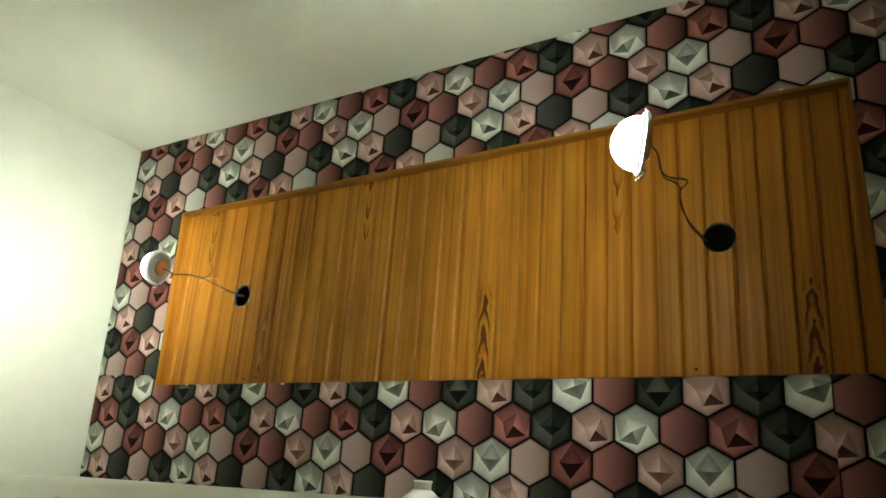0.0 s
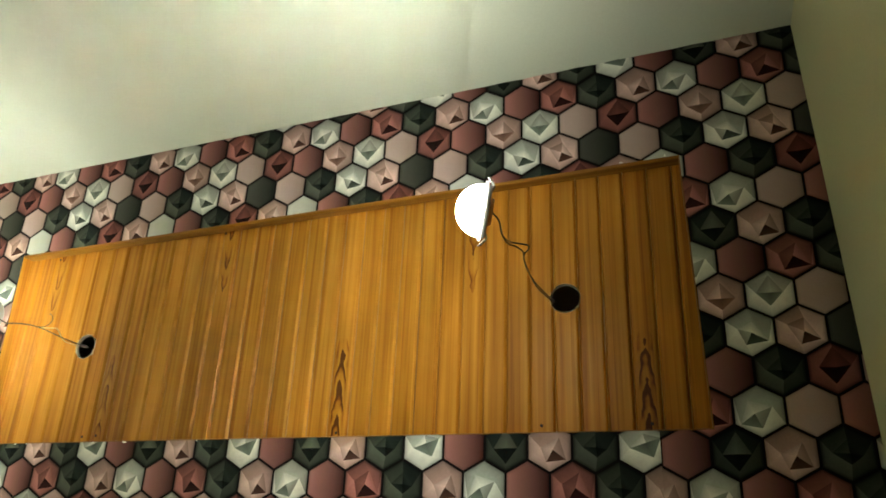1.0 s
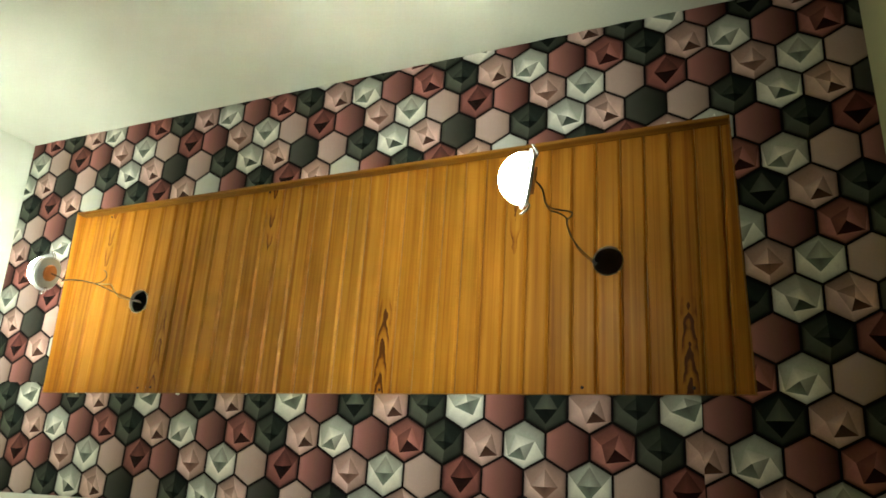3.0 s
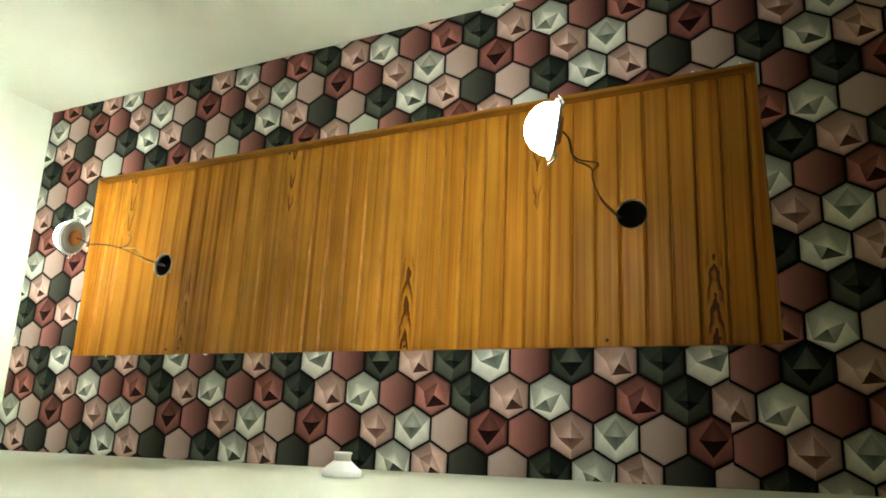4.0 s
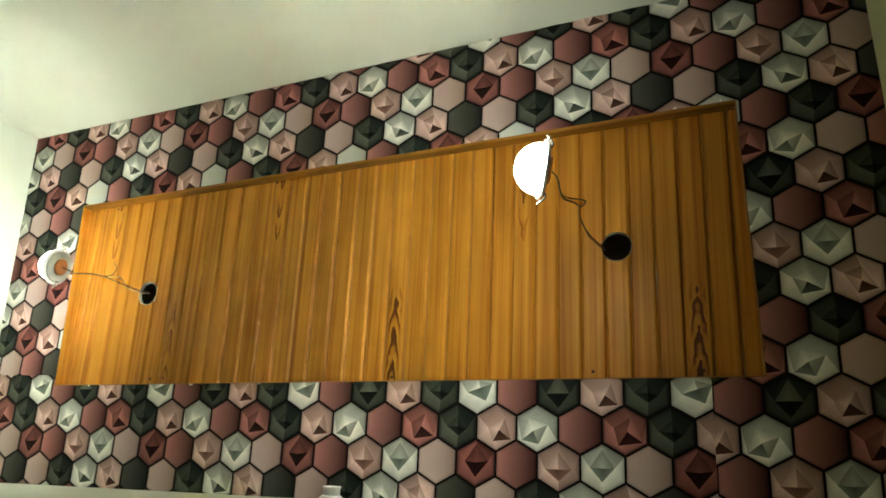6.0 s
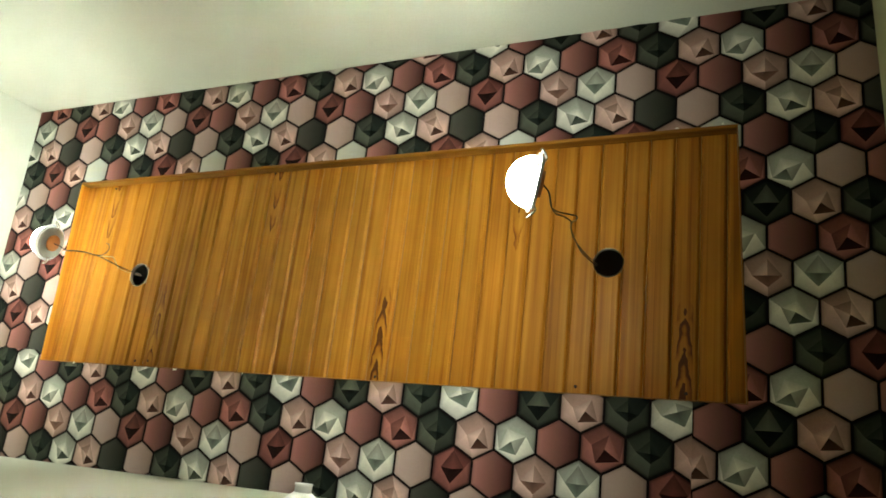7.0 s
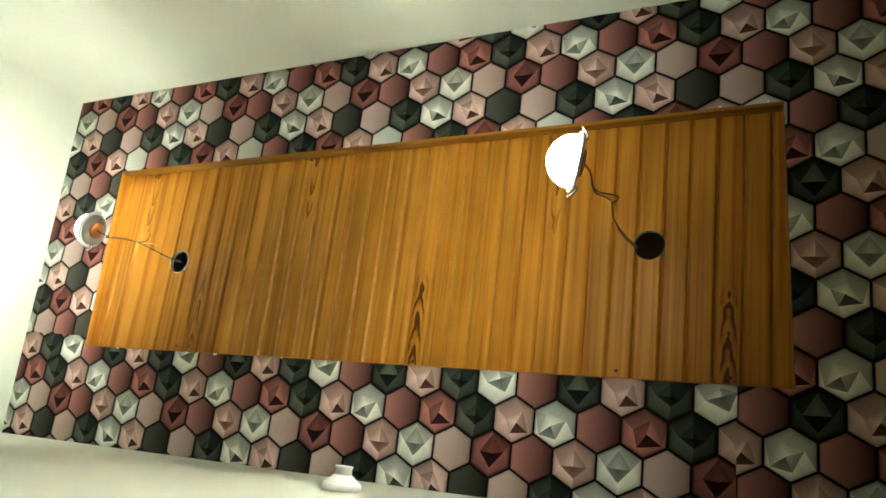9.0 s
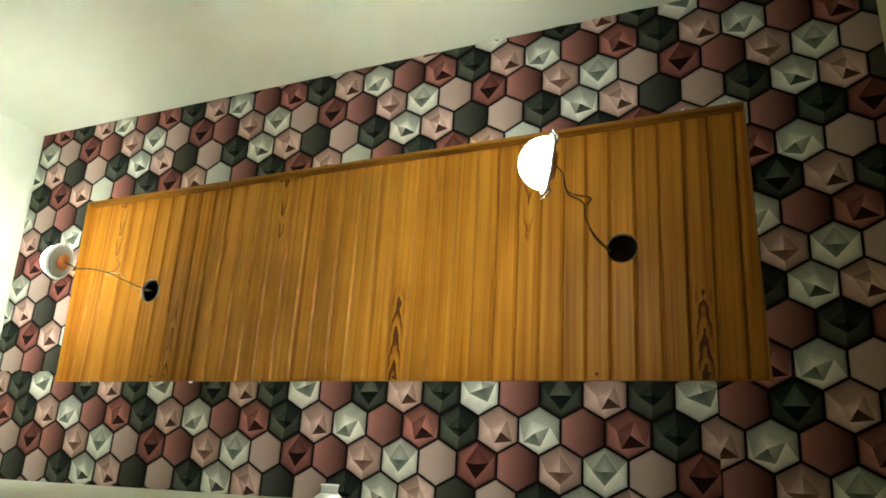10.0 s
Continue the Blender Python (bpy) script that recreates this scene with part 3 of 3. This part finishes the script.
# wooden strips that line the tray
for i in range(4):
    a, c = Vector(OPENING[i]), Vector(OPENING[(i + 1) % 4])
    d = (c - a).normalized()
    n = Vector((-d.y, d.x))
    mid = (a + c) / 2
    bm = bmesh.new()
    half, lift = (c - a).length / 2, 0.0 if i in (0, 2) else 0.0005
    # profile across the strip: (inwards, up), its lower edge rounded
    wide = 0.008 if i == 0 else 0.0030
    prof = [(-0.0006, -0.0012), (wide * 0.25, -0.0012), (wide * 0.6, -0.0006), (wide * 0.95, 0.002), (wide, 0.005), (wide, TRAY), (-0.0006, TRAY)]
    ends = [[bm.verts.new((u, s * half, w + lift)) for u, w in prof] for s in (-1, 1)]
    for k in range(len(prof)):
        j = (k + 1) % len(prof)
        bm.faces.new((ends[0][k], ends[0][j], ends[1][j], ends[1][k]))
    bm.faces.new(ends[0][::-1])
    bm.faces.new(ends[1])
    turn = Matrix((( n.x, d.x, 0, 0), (n.y, d.y, 0, 0), (0, 0, 1, 0), (0, 0, 0, 1)))
    part("edge_strip", bm, WOOD if i == 3 else WOOD_SHADED, panel, at=Matrix.Translation((mid.x - panel.location.x, mid.y - panel.location.y, -TRAY)) @ turn)

# pale sawn rims of the two lamp holes
for (hx, hy, hr), lip in zip(HOLES, (0.0004, 0.0020)):
    bm = bmesh.new()
    rough = random.Random(int(hx * 100))
    steps = 48
    prof = [(0.0, -0.0014), (lip, -0.0010), (lip, 0.010), (0.0, 0.010)]
    rings = []
    for s in range(steps):
        a = 2 * math.pi * s / steps
        w = rough.uniform(0.05, 1.35)
        rings.append([bm.verts.new(((hr - 0.0015 + u * w) * math.cos(a), (hr - 0.0015 + u * w) * math.sin(a), z)) for u, z in prof])
    for s in range(steps):
        a, c = rings[s], rings[(s + 1) % steps]
        for k in range(4):
            bm.faces.new((a[k], a[(k + 1) % 4], c[(k + 1) % 4], c[k]))
    part("hole_rim", bm, CUT_EDGE, panel, "rough pale sawn edge of a round lamp hole", at=pose(hx - panel.location.x, hy - panel.location.y, 0))

# screws along the edges
for sx, sy in ((-0.0436, 0.8325), (0.778, 0.817), (0.517, 0.819), (-0.508, 0.202), (-1.195, 0.230), (-0.868, 0.836), (-0.921, 0.839)):
    bm = turned([(0.0, -0.0012), (0.0028, -0.0010), (0.0042, -0.0002), (0.0042, 0.002), (0.0, 0.002)], 14)
    part("screw", bm, SCREW_DARK, panel, "dark countersunk screw head", at=pose(sx - panel.location.x, sy - panel.location.y, 0))


# ---- hanging lamps ----
def downlight(way, strands, label):
    """A round recessed lamp pulled out of its hole and left hanging on its wires; axis: the way that its light goes."""
    place, axis = WAYS[way]
    size = Matrix.Scale(0.93, 4)
    lamp = tagged(new("led_downlight"), label, "lamp", "hanging downlights")
    turn = Vector(axis).normalized().to_track_quat("Z", "Y").to_matrix().to_4x4()
    lamp.matrix_basis = Matrix.Translation(place) @ turn
    part("rim", turned([(0.0512, 0.003), (0.0545, 0.0045), (0.0575, 0.0045), (0.0585, 0.003), (0.0585, -0.0005), (0.056, -0.0022), (0.046, -0.0022), (0.046, 0.002), (0.0512, 0.003)], 48), RING_GLOW[way], lamp, "milky ring with a weak glow added to its unlit side", True, size)
    part("diffuser", turned([(0.0515, 0.003)] + [(0.0515 * math.cos(a), 0.003 + 0.051 * math.sin(a)) for a in (0.12, 0.25, 0.4, 0.55, 0.7, 0.85, 1.0, 1.15, 1.3, 1.43)] + [(0.0, 0.054)], 56), GLOW[way], lamp, "glowing milky domed cover", True, size)
    part("housing", turned([(0.0, -0.010), (0.044, -0.010), (0.051, -0.0085), (0.0525, -0.0065), (0.0525, -0.0035), (0.0, -0.0035)], 40), GREY_METAL, lamp, "pale grey rear housing", True, size)
    part("cover", turned([(0.0, -0.017), (0.024, -0.017), (0.0265, -0.0155), (0.0265, -0.0105), (0.0, -0.0105)], 32), ORANGE, lamp, "round orange rear cover", True, size)
    side = (turn.inverted().to_3x3() @ Vector((0.1, 1.0, 0.15)))
    ang = math.atan2(side.y, side.x)
    for s in (0, math.pi):
        bm = tube([(0.046, -0.004, -0.010), (0.053, -0.005, -0.013), (0.066, -0.004, -0.004), (0.070, 0.0, 0.001), (0.066, 0.004, -0.004), (0.053, 0.005, -0.013), (0.046, 0.004, -0.010)], 0.0018, 6)
        part("spring_clip", bm, STEEL, lamp, "bent steel spring clip", True, size @ pose(0, 0, 0, 0, 0, math.degrees(ang + s)))
    back = lamp.matrix_basis.inverted()
    rear = Vector(place) - 0.015 * Vector(axis).normalized()
    for pts, mat in strands:
        if mat is not WIRE_PALE:   # the pale core is bared only further on
            pts = [tuple(rear), tuple(rear.lerp(Vector(pts[0]), 0.35) - 0.006 * Vector(axis))] + pts
        part("wire", tube([back @ Vector(p) for p in pts], 0.0015, 6), mat, lamp, "thin twisted flex", True)
    return lamp


downlight("near", [
    ([(0.573, 0.556, 2.360), (0.572, 0.551, 2.400), (0.574, 0.544, 2.430), (0.597, 0.540, 2.460), (0.594, 0.541, 2.480), (0.573, 0.532, 2.530), (0.549, 0.517, 2.660), (0.544, 0.509, 2.800), (0.550, 0.497, 2.955)], WIRE_DARK),
    ([(0.574, 0.557, 2.360), (0.570, 0.553, 2.410), (0.577, 0.545, 2.450), (0.579, 0.538, 2.500), (0.566, 0.531, 2.560), (0.550, 0.519, 2.680), (0.542, 0.513, 2.800), (0.548, 0.501, 2.955)], WIRE_BROWN),
], "lit domed white LED downlight dangling from the boarded panel")
downlight("far", [
    ([(-1.008, 0.550, 2.655), (-1.000, 0.546, 2.670), (-0.985, 0.542, 2.700), (-0.992, 0.538, 2.760), (-1.008, 0.540, 2.840), (-1.020, 0.542, 2.925), (-1.012, 0.541, 2.962)], WIRE_DARK),
    ([(-1.008, 0.551, 2.655), (-0.995, 0.548, 2.670), (-0.985, 0.543, 2.700), (-0.970, 0.542, 2.735), (-0.959, 0.533, 2.750), (-0.950, 0.516, 2.755), (-0.958, 0.500, 2.757), (-0.970, 0.495, 2.757)], WIRE_BROWN),
    ([(-0.993, 0.536, 2.760), (-0.987, 0.530, 2.790), (-0.987, 0.526, 2.810), (-1.012, 0.534, 2.850), (-1.033, 0.543, 2.890), (-1.022, 0.547, 2.930), (-1.008, 0.546, 2.965)], WIRE_PALE),
], "lit LED downlight with orange rear cover dangling beside the end wall")


# ---- fittings on the north wall ----
def lamp_holder(x, z):
    y = line_y(ROOM, 2, x)
    ob = tagged(new("lamp_holder"), "empty white plastic batten lamp holder on the wall", "lamp holder")
    ob.matrix_basis = Matrix.Translation((x, y, z)) @ pose(0, 0, 0, 90) @ Matrix.Scale(0.87, 4)
    part("base", turned([(0.0, 0.0), (0.047, 0.0), (0.0485, 0.003), (0.0485, 0.0145), (0.0470, 0.0165), (0.026, 0.034), (0.0225, 0.037), (0.0, 0.037)], 48), WHITE_PLASTIC, ob, "", True)
    part("socket", turned([(0.0, 0.0372), (0.0205, 0.0372), (0.0205, 0.053), (0.0225, 0.0545), (0.0225, 0.058), (0.0195, 0.0585), (0.0175, 0.050), (0.0, 0.050)], 40), WHITE_PLASTIC, ob, "short round neck", True)
    return ob


lamp_holder(0.038, 2.526)


def box_cover(x, z):
    y = line_y(ROOM, 2, x)
    ob = tagged(new("junction_box_cover"), "round flat pale cover of a wall junction box", "box cover")
    ob.matrix_basis = Matrix.Translation((x, y, z)) @ pose(0, 0, 0, 90)
    # a near-black disc draws the shade in the gap behind the plate
    part("gap_shade", turned([(0.0, 0.0), (0.0555, 0.0), (0.0555, 0.0018), (0.0, 0.0018)], 40), SCREW_DARK, ob, "dark disc standing for the shaded gap behind the cover", True)
    part("plate", turned([(0.0, 0.0020), (0.056, 0.0020), (0.058, 0.0026), (0.057, 0.0034), (0.0, 0.0040)], 48), COVER, ob, "", True)
    part("screw", turned([(0.0, 0.0040), (0.005, 0.0040), (0.004, 0.0062), (0.0, 0.0066)], 16), SCREW_DARK, ob, "dark screw head", True, pose(-0.004, 0.046, 0))
    return ob


box_cover(-0.038, 1.723)
